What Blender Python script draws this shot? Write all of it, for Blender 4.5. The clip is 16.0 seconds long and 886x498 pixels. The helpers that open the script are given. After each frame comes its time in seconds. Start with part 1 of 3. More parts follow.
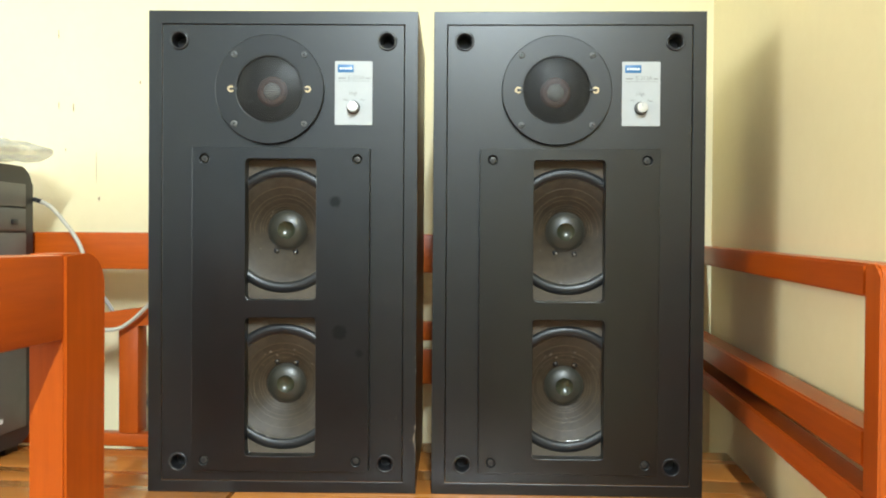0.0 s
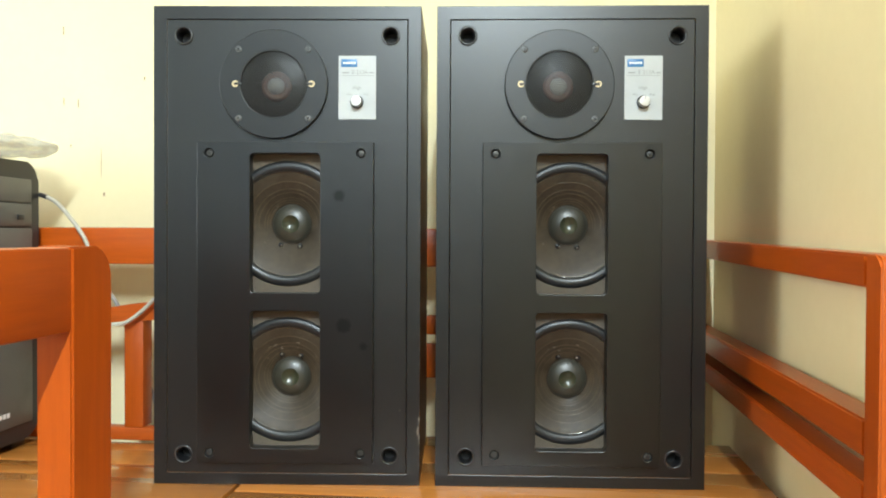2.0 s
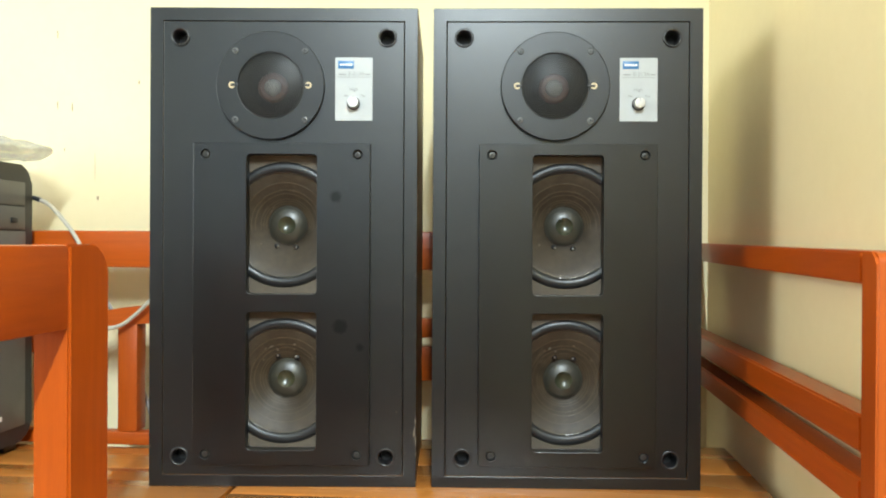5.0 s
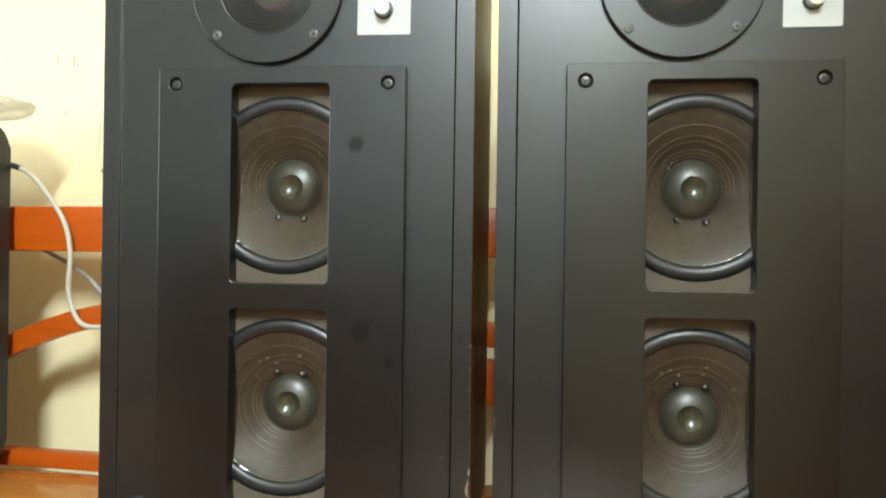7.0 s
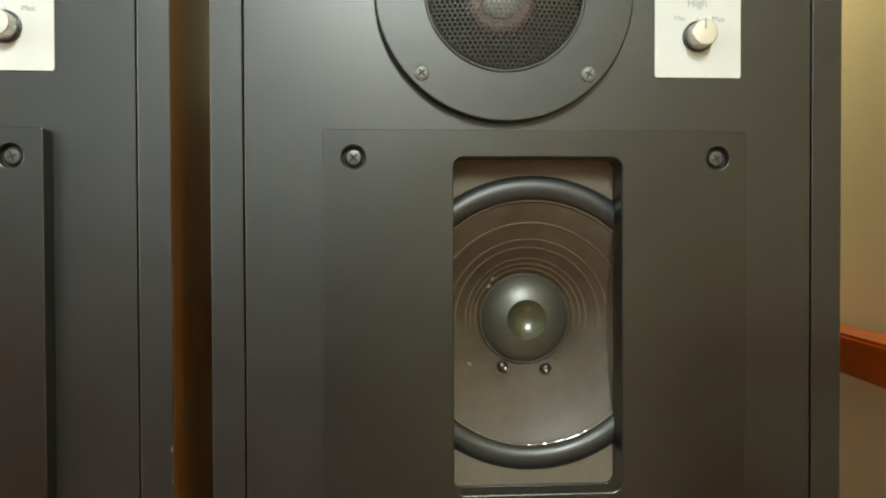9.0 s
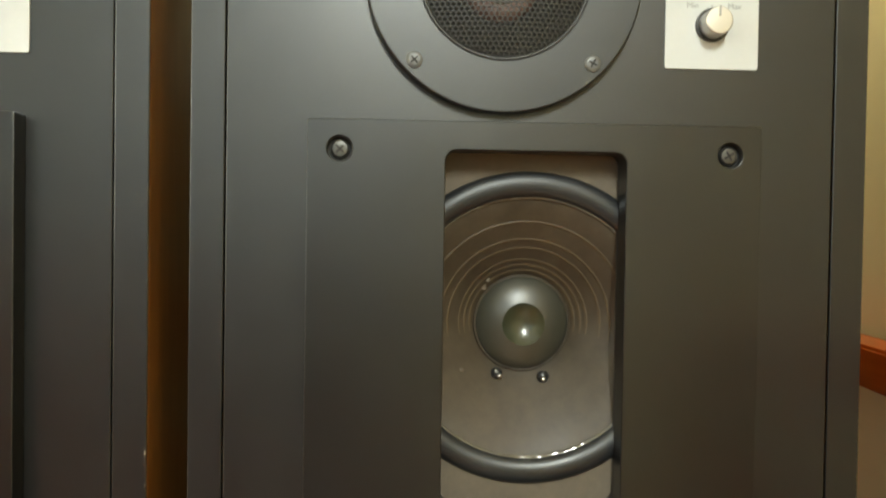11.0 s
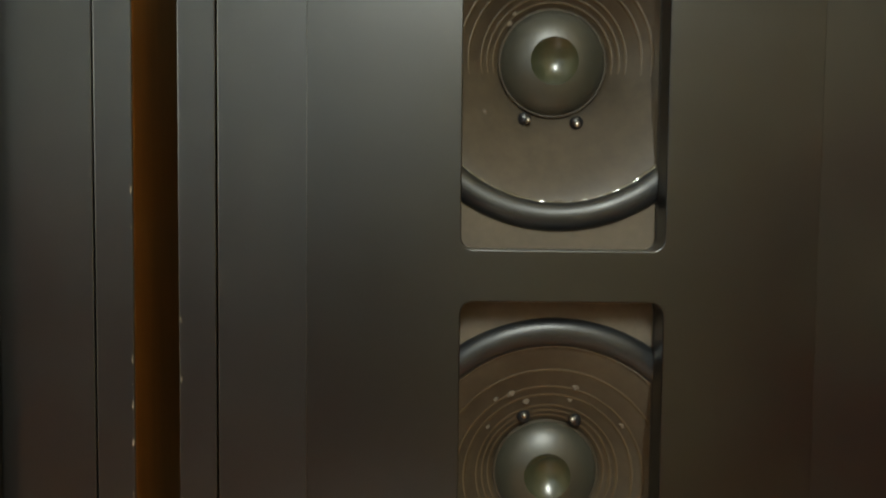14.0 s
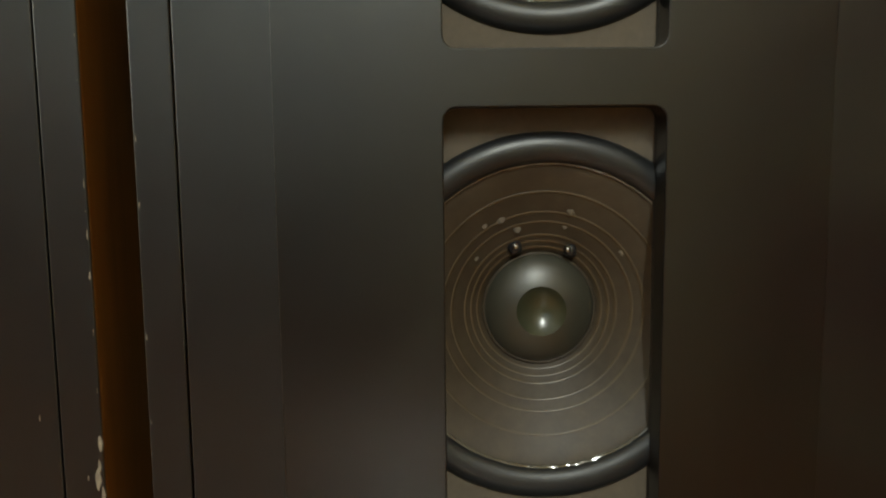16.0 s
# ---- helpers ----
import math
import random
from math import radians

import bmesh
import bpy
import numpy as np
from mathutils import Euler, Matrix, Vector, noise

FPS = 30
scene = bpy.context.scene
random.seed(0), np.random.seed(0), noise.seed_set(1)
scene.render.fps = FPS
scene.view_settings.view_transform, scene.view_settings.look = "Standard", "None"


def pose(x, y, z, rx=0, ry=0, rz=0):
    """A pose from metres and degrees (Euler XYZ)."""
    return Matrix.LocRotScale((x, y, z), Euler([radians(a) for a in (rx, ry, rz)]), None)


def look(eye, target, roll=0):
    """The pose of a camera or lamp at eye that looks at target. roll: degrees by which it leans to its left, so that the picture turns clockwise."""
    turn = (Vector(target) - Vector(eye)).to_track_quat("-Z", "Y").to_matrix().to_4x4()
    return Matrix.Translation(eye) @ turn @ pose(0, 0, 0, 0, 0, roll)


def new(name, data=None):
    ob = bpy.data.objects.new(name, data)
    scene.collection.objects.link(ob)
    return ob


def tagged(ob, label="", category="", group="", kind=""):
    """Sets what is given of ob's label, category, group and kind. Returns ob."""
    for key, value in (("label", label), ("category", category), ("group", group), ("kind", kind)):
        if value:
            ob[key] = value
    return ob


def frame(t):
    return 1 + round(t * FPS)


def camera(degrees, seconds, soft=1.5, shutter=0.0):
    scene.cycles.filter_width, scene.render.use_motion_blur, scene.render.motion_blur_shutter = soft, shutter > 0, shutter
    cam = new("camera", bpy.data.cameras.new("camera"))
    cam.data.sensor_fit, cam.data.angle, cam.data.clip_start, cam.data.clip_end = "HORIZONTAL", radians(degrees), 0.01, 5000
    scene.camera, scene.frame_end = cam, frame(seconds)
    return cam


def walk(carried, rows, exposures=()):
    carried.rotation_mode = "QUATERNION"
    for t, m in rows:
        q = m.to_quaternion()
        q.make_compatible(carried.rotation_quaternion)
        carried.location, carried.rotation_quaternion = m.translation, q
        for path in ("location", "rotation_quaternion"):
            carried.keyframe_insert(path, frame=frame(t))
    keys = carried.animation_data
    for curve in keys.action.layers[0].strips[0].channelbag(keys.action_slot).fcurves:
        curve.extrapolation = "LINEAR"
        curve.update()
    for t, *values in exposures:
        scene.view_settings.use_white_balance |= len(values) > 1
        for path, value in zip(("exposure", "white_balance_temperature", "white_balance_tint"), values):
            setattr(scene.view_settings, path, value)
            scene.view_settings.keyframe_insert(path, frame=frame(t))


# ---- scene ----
cam = camera(57.4, 16.0, soft=2.0, shutter=0.3)
ROOM = pose(0, 0, 0, 0, 0, 4.2)  # the speakers stand a little askew to the walls
PATH = [
    (0, (-0.111, -0.9, 0.285), (-0.172, 1.099, 0.26), 0.4),
    (0.5, (-0.113, -0.901, 0.282), (-0.169, 1.098, 0.254), 0.4),
    (1, (-0.112, -0.903, 0.283), (-0.176, 1.096, 0.248), 0.3),
    (1.5, (-0.112, -0.903, 0.282), (-0.185, 1.095, 0.243), 0.1),
    (2, (-0.111, -0.905, 0.281), (-0.18, 1.094, 0.249), 0.3),
    (2.5, (-0.113, -0.905, 0.279), (-0.167, 1.094, 0.251), 0.5),
    (3, (-0.113, -0.912, 0.279), (-0.18, 1.086, 0.264), 0.0),
    (3.2, (-0.113, -0.912, 0.279), (-0.182, 1.086, 0.249), 0.1),
    (5.3, (-0.117, -0.904, 0.271), (-0.163, 1.096, 0.264), 0.3),
    (5.5, (-0.11, -0.884, 0.277), (-0.19, 1.114, 0.241), 0.4),
    (6, (-0.107, -0.815, 0.271), (-0.287, 1.177, 0.264), -0.8),
    (6.5, (-0.103, -0.703, 0.265), (-0.278, 1.289, 0.302), 0.2),
    (7, (-0.11, -0.619, 0.245), (-0.368, 1.364, 0.246), 0.8),
    (7.5, (-0.129, -0.553, 0.24), (-0.234, 1.441, 0.125), 1.1),
    (8, (-0.118, -0.462, 0.274), (-0.107, 1.534, 0.162), 0.2),
    (8.5, (-0.096, -0.401, 0.32), (0.05, 1.59, 0.21), 0.7),
    (8.7, (-0.077, -0.39, 0.336), (0.073, 1.604, 0.276), 0.1),
    (10.8, (-0.053, -0.358, 0.337), (-0.006, 1.641, 0.345), 0.9),
    (11, (-0.052, -0.357, 0.336), (0.02, 1.641, 0.298), 0.9),
    (11.5, (-0.048, -0.353, 0.326), (-0.065, 1.644, 0.219), 0.5),
    (12, (-0.049, -0.339, 0.308), (-0.029, 1.657, 0.183), 0.2),
    (12.5, (-0.049, -0.339, 0.295), (-0.03, 1.659, 0.199), 0.9),
    (13, (-0.054, -0.335, 0.279), (-0.008, 1.664, 0.234), 0.8),
    (13.5, (-0.049, -0.329, 0.254), (-0.046, 1.671, 0.216), 0.1),
    (14, (-0.048, -0.319, 0.234), (-0.034, 1.678, 0.123), 0.6),
    (14.5, (-0.051, -0.307, 0.218), (-0.005, 1.685, 0.046), 1.3),
    (15, (-0.051, -0.298, 0.203), (0.017, 1.689, -0.014), 1.6),
    (15.5, (-0.048, -0.296, 0.193), (-0.003, 1.69, -0.038), 0.3),
    (16, (-0.045, -0.295, 0.182), (-0.007, 1.69, -0.06), -0.6),
]
walk(cam, [(t, ROOM @ look(eye, target, roll)) for t, eye, target, roll in PATH], exposures=[(0, 0, 6550, 10), (6, 0.0, 6600, 10), (7.2, 0.16, 7000, 10), (8.7, 0.2, 7450, 10), (11, 0.15, 7850, 10), (12.5, 0.0, 7850, 10), (14, -0.35, 7800, 10), (15, -0.55, 7800, 10), (16, -0.72, 7900, 10)])

# ---------------------------------------------------------------- light
world = bpy.data.worlds.new("world")
scene.world = world
world.use_nodes = True
world.node_tree.nodes["Background"].inputs[0].default_value = (0.9, 0.95, 1.0, 1)
world.node_tree.nodes["Background"].inputs[1].default_value = 0.02
TUBE_POWER = 157.0
DAY_POWER = 52.0

# ---------------------------------------------------------------- materials


def mat(name, color, rough=0.5, metal=0.0, spec=0.5, coat=0.0):
    m = bpy.data.materials.new(name)
    m.use_nodes = True
    b = m.node_tree.nodes["Principled BSDF"]
    b.inputs["Base Color"].default_value = (*color, 1)
    b.inputs["Roughness"].default_value = rough
    b.inputs["Metallic"].default_value = metal
    b.inputs["Specular IOR Level"].default_value = spec
    b.inputs["Coat Weight"].default_value = coat
    b.inputs["Coat Roughness"].default_value = 0.12
    return m


def node(m, kind, **values):
    n = m.node_tree.nodes.new(kind)
    for k, v in values.items():
        n.inputs[k].default_value = v
    return n


def wire(m, a, out, b, inp):
    m.node_tree.links.new(a.outputs[out], b.inputs[inp])


def coords(m, scale=(1, 1, 1), rot=(0, 0, 0)):
    c = m.node_tree.nodes.new("ShaderNodeTexCoord")
    p = m.node_tree.nodes.new("ShaderNodeMapping")
    p.inputs["Scale"].default_value = scale
    p.inputs["Rotation"].default_value = rot
    wire(m, c, "Object", p, "Vector")
    return p


def ramp(m, stops):
    r = m.node_tree.nodes.new("ShaderNodeValToRGB")
    while len(r.color_ramp.elements) < len(stops):
        r.color_ramp.elements.new(0.5)
    for e, (pos, c) in zip(r.color_ramp.elements, stops):
        e.position, e.color = pos, (*c, 1)
    return r


def grainy(name, dark, light, rough, scale, bump=0.1, stretch=(1, 1, 1), spec=0.5, coat=0.0, wear=0.08, distance=0.001):
    """A surface with two scales of variation: large blotches and fine grain, with relief and uneven gloss."""
    m = mat(name, light, rough, 0, spec, coat)
    b = m.node_tree.nodes["Principled BSDF"]
    p = coords(m, stretch)
    big = node(m, "ShaderNodeTexNoise", Scale=scale * 0.12, Detail=3.0)
    fine = node(m, "ShaderNodeTexNoise", Scale=scale, Detail=5.0, Roughness=0.65)
    wire(m, p, "Vector", big, "Vector")
    wire(m, p, "Vector", fine, "Vector")
    mix = node(m, "ShaderNodeMath")
    mix.operation = "MULTIPLY_ADD"
    mix.inputs[1].default_value = 0.45
    half = node(m, "ShaderNodeMath")
    half.operation = "MULTIPLY"
    half.inputs[1].default_value = 0.55
    wire(m, big, "Fac", half, 0)
    wire(m, fine, "Fac", mix, 0)
    wire(m, half, 0, mix, 2)
    r = ramp(m, [(0.32, dark), (0.68, light)])
    wire(m, mix, 0, r, "Fac")
    wire(m, r, "Color", b, "Base Color")
    g = node(m, "ShaderNodeMapRange")
    g.inputs["From Min"].default_value, g.inputs["From Max"].default_value = 0.3, 0.7
    g.inputs["To Min"].default_value, g.inputs["To Max"].default_value = rough - wear, rough + wear
    wire(m, big, "Fac", g, "Value")
    wire(m, g, "Result", b, "Roughness")
    n = node(m, "ShaderNodeBump", Strength=bump, Distance=distance)
    wire(m, fine, "Fac", n, "Height")
    wire(m, n, "Normal", b, "Normal")
    return m


def wood(name, dark, light, rough, axis, coat=0.22):
    """Lacquered wood whose grain runs along one axis."""
    stretch = {"x": (1.2, 16, 16), "y": (16, 1.2, 16), "z": (16, 16, 1.2)}[axis]
    m = grainy(name, dark, light, rough, 9, 0.06, stretch, 0.4, coat, 0.05, 0.0006)
    info = m.node_tree.nodes.new("ShaderNodeObjectInfo")
    b = m.node_tree.nodes["Principled BSDF"]
    hsv = node(m, "ShaderNodeHueSaturation")
    v = node(m, "ShaderNodeMapRange")
    v.inputs["To Min"].default_value, v.inputs["To Max"].default_value = 0.88, 1.1
    wire(m, info, "Random", v, "Value")
    wire(m, v, "Result", hsv, "Value")
    old = b.inputs["Base Color"].links[0].from_socket
    m.node_tree.links.new(old, hsv.inputs["Color"])
    wire(m, hsv, "Color", b, "Base Color")
    return m


PAINT = grainy("black_paint", (0.0013, 0.0016, 0.0019), (0.0025, 0.0031, 0.0036), 0.34, 420, 0.03, spec=0.62, wear=0.012, distance=0.0002)
PLATE = grainy("black_vinyl_board", (0.0010, 0.0012, 0.0013), (0.0020, 0.0023, 0.0025), 0.30, 380, 0.03, spec=0.60, wear=0.012, distance=0.0002)
VENEER = wood("walnut_veneer", (0.11, 0.046, 0.011), (0.21, 0.095, 0.023), 0.42, "z", 0.1)
# near-black that puts the shade of recesses and hollows into the colour
DARK = mat("recess_shade", (0.006, 0.006, 0.006), 0.8)
PLASTIC = mat("black_plastic", (0.012, 0.012, 0.013), 0.32)
FLANGE = grainy("tweeter_flange_plastic", (0.0018, 0.0022, 0.0026), (0.0034, 0.0041, 0.0048), 0.36, 380, 0.03, wear=0.012, distance=0.0002)
RUBBER = grainy("rubber_surround", (0.008, 0.009, 0.010), (0.012, 0.013, 0.014), 0.42, 300, 0.08, distance=0.0003)
GASKET = grainy("card_gasket", (0.070, 0.054, 0.038), (0.108, 0.086, 0.061), 0.8, 260, 0.2, distance=0.0004)
CONE = grainy("paper_cone", (0.024, 0.0175, 0.011), (0.056, 0.042, 0.027), 0.52, 160, 0.15, spec=0.36, distance=0.0004)
# lighter than the cone: the ridges' highlight is put into the colour
RING = grainy("ring_highlight", (0.034, 0.023, 0.012), (0.070, 0.047, 0.024), 0.42, 330, 0.1, distance=0.0003)
GLUE = mat("clear_glue", (0.085, 0.075, 0.058), 0.13, 0, 0.7)
CAP = grainy("dust_cap_gloss", (0.028, 0.027, 0.019), (0.040, 0.038, 0.028), 0.40, 140, 0.04, spec=0.6, distance=0.0003)
DISH = grainy("cap_dish_gloss", (0.026, 0.029, 0.016), (0.038, 0.042, 0.024), 0.27, 140, 0.04, spec=0.7, wear=0.03, distance=0.0003)
SOLDER = mat("solder", (0.55, 0.54, 0.50), 0.28, 1.0)
STEEL = mat("screw_steel", (0.065, 0.063, 0.058), 0.36, 0.7)
GREYSCREW = mat("grey_screw", (0.085, 0.087, 0.086), 0.42, 0.3)
BLACKSTEEL = mat("black_grille_steel", (0.017, 0.018, 0.018), 0.42, 0.0, 0.5)
TWCONE = grainy("tweeter_cone", (0.10, 0.055, 0.044), (0.15, 0.082, 0.066), 0.55, 500, 0.1, distance=0.0002)
TWFELT = grainy("tweeter_felt", (0.012, 0.011, 0.010), (0.020, 0.018, 0.016), 0.9, 300, 0.2, distance=0.0003)
TWDOME = mat("tweeter_dome", (0.26, 0.25, 0.235), 0.42, 0.0)
CREAM = mat("cream_plastic", (0.62, 0.50, 0.30), 0.4)
LABEL = grainy("label_plate_enamel", (0.40, 0.42, 0.425), (0.43, 0.45, 0.455), 0.4, 500, 0.02)
BLUE = mat("label_blue", (0.025, 0.14, 0.33), 0.4)
INK = mat("grey_ink", (0.24, 0.245, 0.24), 0.6)
WHITEINK = mat("white_ink", (0.8, 0.82, 0.82), 0.6)
SILVER = mat("brushed_aluminium", (0.46, 0.44, 0.41), 0.36, 1.0)
RAWEDGE = grainy("chipped_edge", (0.10, 0.08, 0.06), (0.24, 0.20, 0.15), 0.8, 600, 0.2, distance=0.0003)
WALL = grainy("cream_wall_paint", (0.84, 0.74, 0.46), (0.88, 0.78, 0.50), 0.55, 60, 0.05, distance=0.001)
# two colours for the unseen south wall, chosen for what the black fronts reflect
REFLECTED_BROWN = grainy("reflected_brown", (0.034, 0.011, 0.006), (0.052, 0.017, 0.010), 0.5, 30, 0.05)
REFLECTED_BLUE = grainy("reflected_pale_blue", (0.58, 0.67, 0.77), (0.62, 0.71, 0.81), 0.7, 60, 0.05)
CEIL = grainy("white_ceiling_paint", (0.76, 0.75, 0.71), (0.80, 0.79, 0.75), 0.8, 60, 0.05)
TILE = grainy("floor_tile", (0.050, 0.013, 0.007), (0.072, 0.020, 0.011), 0.35, 20, 0.05)
WOODX = wood("orange_lacquered_wood_x", (0.37, 0.059, 0.0026), (0.55, 0.098, 0.0048), 0.38, "x")
WOODY = wood("orange_lacquered_wood_y", (0.37, 0.059, 0.0026), (0.55, 0.098, 0.0048), 0.38, "y")
WOODZ = wood("orange_lacquered_wood_z", (0.37, 0.059, 0.0026), (0.55, 0.098, 0.0048), 0.38, "z")
SEATX = wood("seat_wood", (0.40, 0.14, 0.026), (0.54, 0.21, 0.045), 0.25, "x", 0.5)
TOWERGREY = grainy("tower_grey_plastic", (0.095, 0.095, 0.094), (0.115, 0.115, 0.113), 0.42, 400, 0.06, distance=0.0003)
TOWERBLACK = mat("tower_black_plastic", (0.018, 0.018, 0.020), 0.35)
CABLE = grainy("cable_sheath", (0.44, 0.42, 0.35), (0.52, 0.50, 0.42), 0.45, 120, 0.02)
GREYCABLE = mat("grey_cable_sheath", (0.30, 0.29, 0.27), 0.5)
MARK = mat("wall_scuff", (0.42, 0.31, 0.18), 0.8)

FILM = mat("clear_plastic_film", (0.70, 0.71, 0.72), 0.22)
FILM.node_tree.nodes["Principled BSDF"].inputs["Transmission Weight"].default_value = 0.55
FILM.node_tree.nodes["Principled BSDF"].inputs["IOR"].default_value = 1.1
FILM.node_tree.nodes["Principled BSDF"].inputs["Alpha"].default_value = 0.62

TUBE = mat("tube_glow", (0.9, 0.9, 0.9), 0.5)
TUBE.node_tree.nodes["Principled BSDF"].inputs["Emission Color"].default_value = (0.95, 0.98, 1.0, 1)
TUBE.node_tree.nodes["Principled BSDF"].inputs["Emission Strength"].default_value = 12.0


def stained(base, spots):
    """The board's paint with round dark stains at (x, z, radius) of the thing."""
    m = base.copy()
    b = m.node_tree.nodes["Principled BSDF"]
    c = m.node_tree.nodes.new("ShaderNodeTexCoord")
    wob = node(m, "ShaderNodeTexNoise", Scale=260.0, Detail=2.0)
    wire(m, c, "Object", wob, "Vector")
    col, gloss = b.inputs["Base Color"].links[0].from_socket, None
    for x, z, r in spots:
        d = m.node_tree.nodes.new("ShaderNodeVectorMath")
        d.operation = "DISTANCE"
        flat = m.node_tree.nodes.new("ShaderNodeVectorMath")
        flat.operation = "MULTIPLY"
        flat.inputs[1].default_value = (1, 0, 1)
        wire(m, c, "Object", flat, 0)
        wire(m, flat, 0, d, 0)
        d.inputs[1].default_value = (x, 0, z)
        add = m.node_tree.nodes.new("ShaderNodeMath")
        add.operation = "MULTIPLY_ADD"
        add.inputs[1].default_value = 0.004
        wire(m, wob, "Fac", add, 0)
        wire(m, d, "Value", add, 2)
        k = node(m, "ShaderNodeMapRange")
        k.inputs["From Min"].default_value, k.inputs["From Max"].default_value = r, r + 0.0035
        wire(m, add, 0, k, "Value")
        mx = m.node_tree.nodes.new("ShaderNodeMix")
        mx.data_type = "RGBA"
        mx.inputs["A"].default_value = (0.006, 0.006, 0.006, 1)
        m.node_tree.links.new(k.outputs["Result"], mx.inputs["Factor"])
        m.node_tree.links.new(col, mx.inputs[7])
        mx.inputs[6].default_value = (0.006, 0.006, 0.006, 1)
        col = mx.outputs[2]
        dull = node(m, "ShaderNodeMapRange")
        dull.inputs["To Min"].default_value, dull.inputs["To Max"].default_value = 0.0, 1.0
        wire(m, k, "Result", dull, "Value")
        if gloss is None:
            gloss = dull
        else:
            both = node(m, "ShaderNodeMath")
            both.operation = "MULTIPLY"
            wire(m, gloss, 0, both, 0)
            wire(m, dull, 0, both, 1)
            gloss = both
    m.node_tree.links.new(col, b.inputs["Base Color"])
    half = node(m, "ShaderNodeMath")
    half.operation = "MULTIPLY_ADD"
    half.inputs[1].default_value, half.inputs[2].default_value = 0.36, 0.24
    wire(m, gloss, 0, half, 0)
    wire(m, half, 0, b, "Specular IOR Level")
    return m


# ---------------------------------------------------------------- building helpers
def shade(me, angle=35):
    me.polygons.foreach_set("use_smooth", [True] * len(me.polygons))
    me.set_sharp_from_angle(angle=radians(angle))


def mesh_of(name, bm, material, angle=35):
    me = bpy.data.meshes.new(name)
    bmesh.ops.recalc_face_normals(bm, faces=bm.faces)
    bm.to_mesh(me)
    bm.free()
    me.materials.append(material)
    shade(me, angle)
    return me


def part(name, bm, material, parent=None, label="", m=None, angle=35):
    me = bm if isinstance(bm, bpy.types.Mesh) else mesh_of(name, bm, material, angle)
    ob = new(name, me)
    if parent:
        ob.parent = parent
    if m:
        ob.matrix_basis = m
    return tagged(ob, label)


def empty(name, m, label, category, group="", kind=""):
    ob = new(name)
    ob.empty_display_size = 0.05
    ob.matrix_basis = m
    return tagged(ob, label, category, group, kind)


def box(x0, x1, y0, y1, z0, z1, bevel=0.0, segments=2):
    bm = bmesh.new()
    bmesh.ops.create_cube(bm, size=1)
    bmesh.ops.scale(bm, vec=(x1 - x0, y1 - y0, z1 - z0), verts=bm.verts)
    bmesh.ops.translate(bm, vec=((x0 + x1) / 2, (y0 + y1) / 2, (z0 + z1) / 2), verts=bm.verts)
    if bevel:
        bmesh.ops.bevel(bm, geom=bm.edges[:], offset=bevel, segments=segments, affect="EDGES", profile=0.5)
    return bm


def lathe(profile, steps=64, closed=False):
    """Turns (radius, depth) points about the y axis; depth counts along +y."""
    bm = bmesh.new()
    rings = []
    for r, d in profile:
        if r < 1e-6:
            rings.append([bm.verts.new((0, d, 0))])
        else:
            rings.append([bm.verts.new((r * math.cos(a), d, r * math.sin(a))) for a in (2 * math.pi * i / steps for i in range(steps))])
    pairs = list(zip(rings, rings[1:])) + ([(rings[-1], rings[0])] if closed else [])
    for a, b in pairs:
        for i in range(steps):
            j = (i + 1) % steps
            if len(a) == 1 and len(b) == 1:
                continue
            if len(a) == 1:
                bm.faces.new((a[0], b[i], b[j]))
            elif len(b) == 1:
                bm.faces.new((a[i], a[j], b[0]))
            else:
                bm.faces.new((a[i], a[j], b[j], b[i]))
    return bm


def rect(x0, x1, z0, z1, r=0.0, n=5):
    if not r:
        return [(x0, z0), (x1, z0), (x1, z1), (x0, z1)]
    out = []
    for cx, cz, a0 in ((x1 - r, z1 - r, 0), (x0 + r, z1 - r, 90), (x0 + r, z0 + r, 180), (x1 - r, z0 + r, 270)):
        out += [(cx + r * math.cos(radians(a0 + 90 * i / n)), cz + r * math.sin(radians(a0 + 90 * i / n))) for i in range(n + 1)]
    return out


def circle(cx, cz, r, n=40):
    return [(cx + r * math.cos(2 * math.pi * i / n), cz + r * math.sin(2 * math.pi * i / n)) for i in range(n)]


def sheet(name, loops, front, thick, material, bevel=0.0006):
    """A flat board in the x-z plane with holes: its face lies at y = front and it is thick deep."""
    cu = bpy.data.curves.new(name, "CURVE")
    cu.dimensions, cu.fill_mode = "2D", "BOTH"
    cu.extrude, cu.bevel_depth, cu.bevel_resolution = thick / 2 - bevel, bevel, 1
    cu.offset = -bevel
    for pts in loops:
        s = cu.splines.new("POLY")
        s.points.add(len(pts) - 1)
        for p, (x, z) in zip(s.points, pts):
            p.co = (x, z, 0, 1)
        s.use_cyclic_u = True
    tmp = new(name, cu)
    me = bpy.data.meshes.new_from_object(tmp.evaluated_get(bpy.context.evaluated_depsgraph_get()))
    bpy.data.objects.remove(tmp)
    bpy.data.curves.remove(cu)
    me.transform(pose(0, front + thick / 2, 0, 90, 0, 0))
    me.materials.clear()
    me.materials.append(material)
    bm = bmesh.new()
    bm.from_mesh(me)
    bmesh.ops.remove_doubles(bm, verts=bm.verts, dist=1e-5)
    bmesh.ops.recalc_face_normals(bm, faces=bm.faces)
    bm.to_mesh(me)
    bm.free()
    shade(me, 18)
    return me


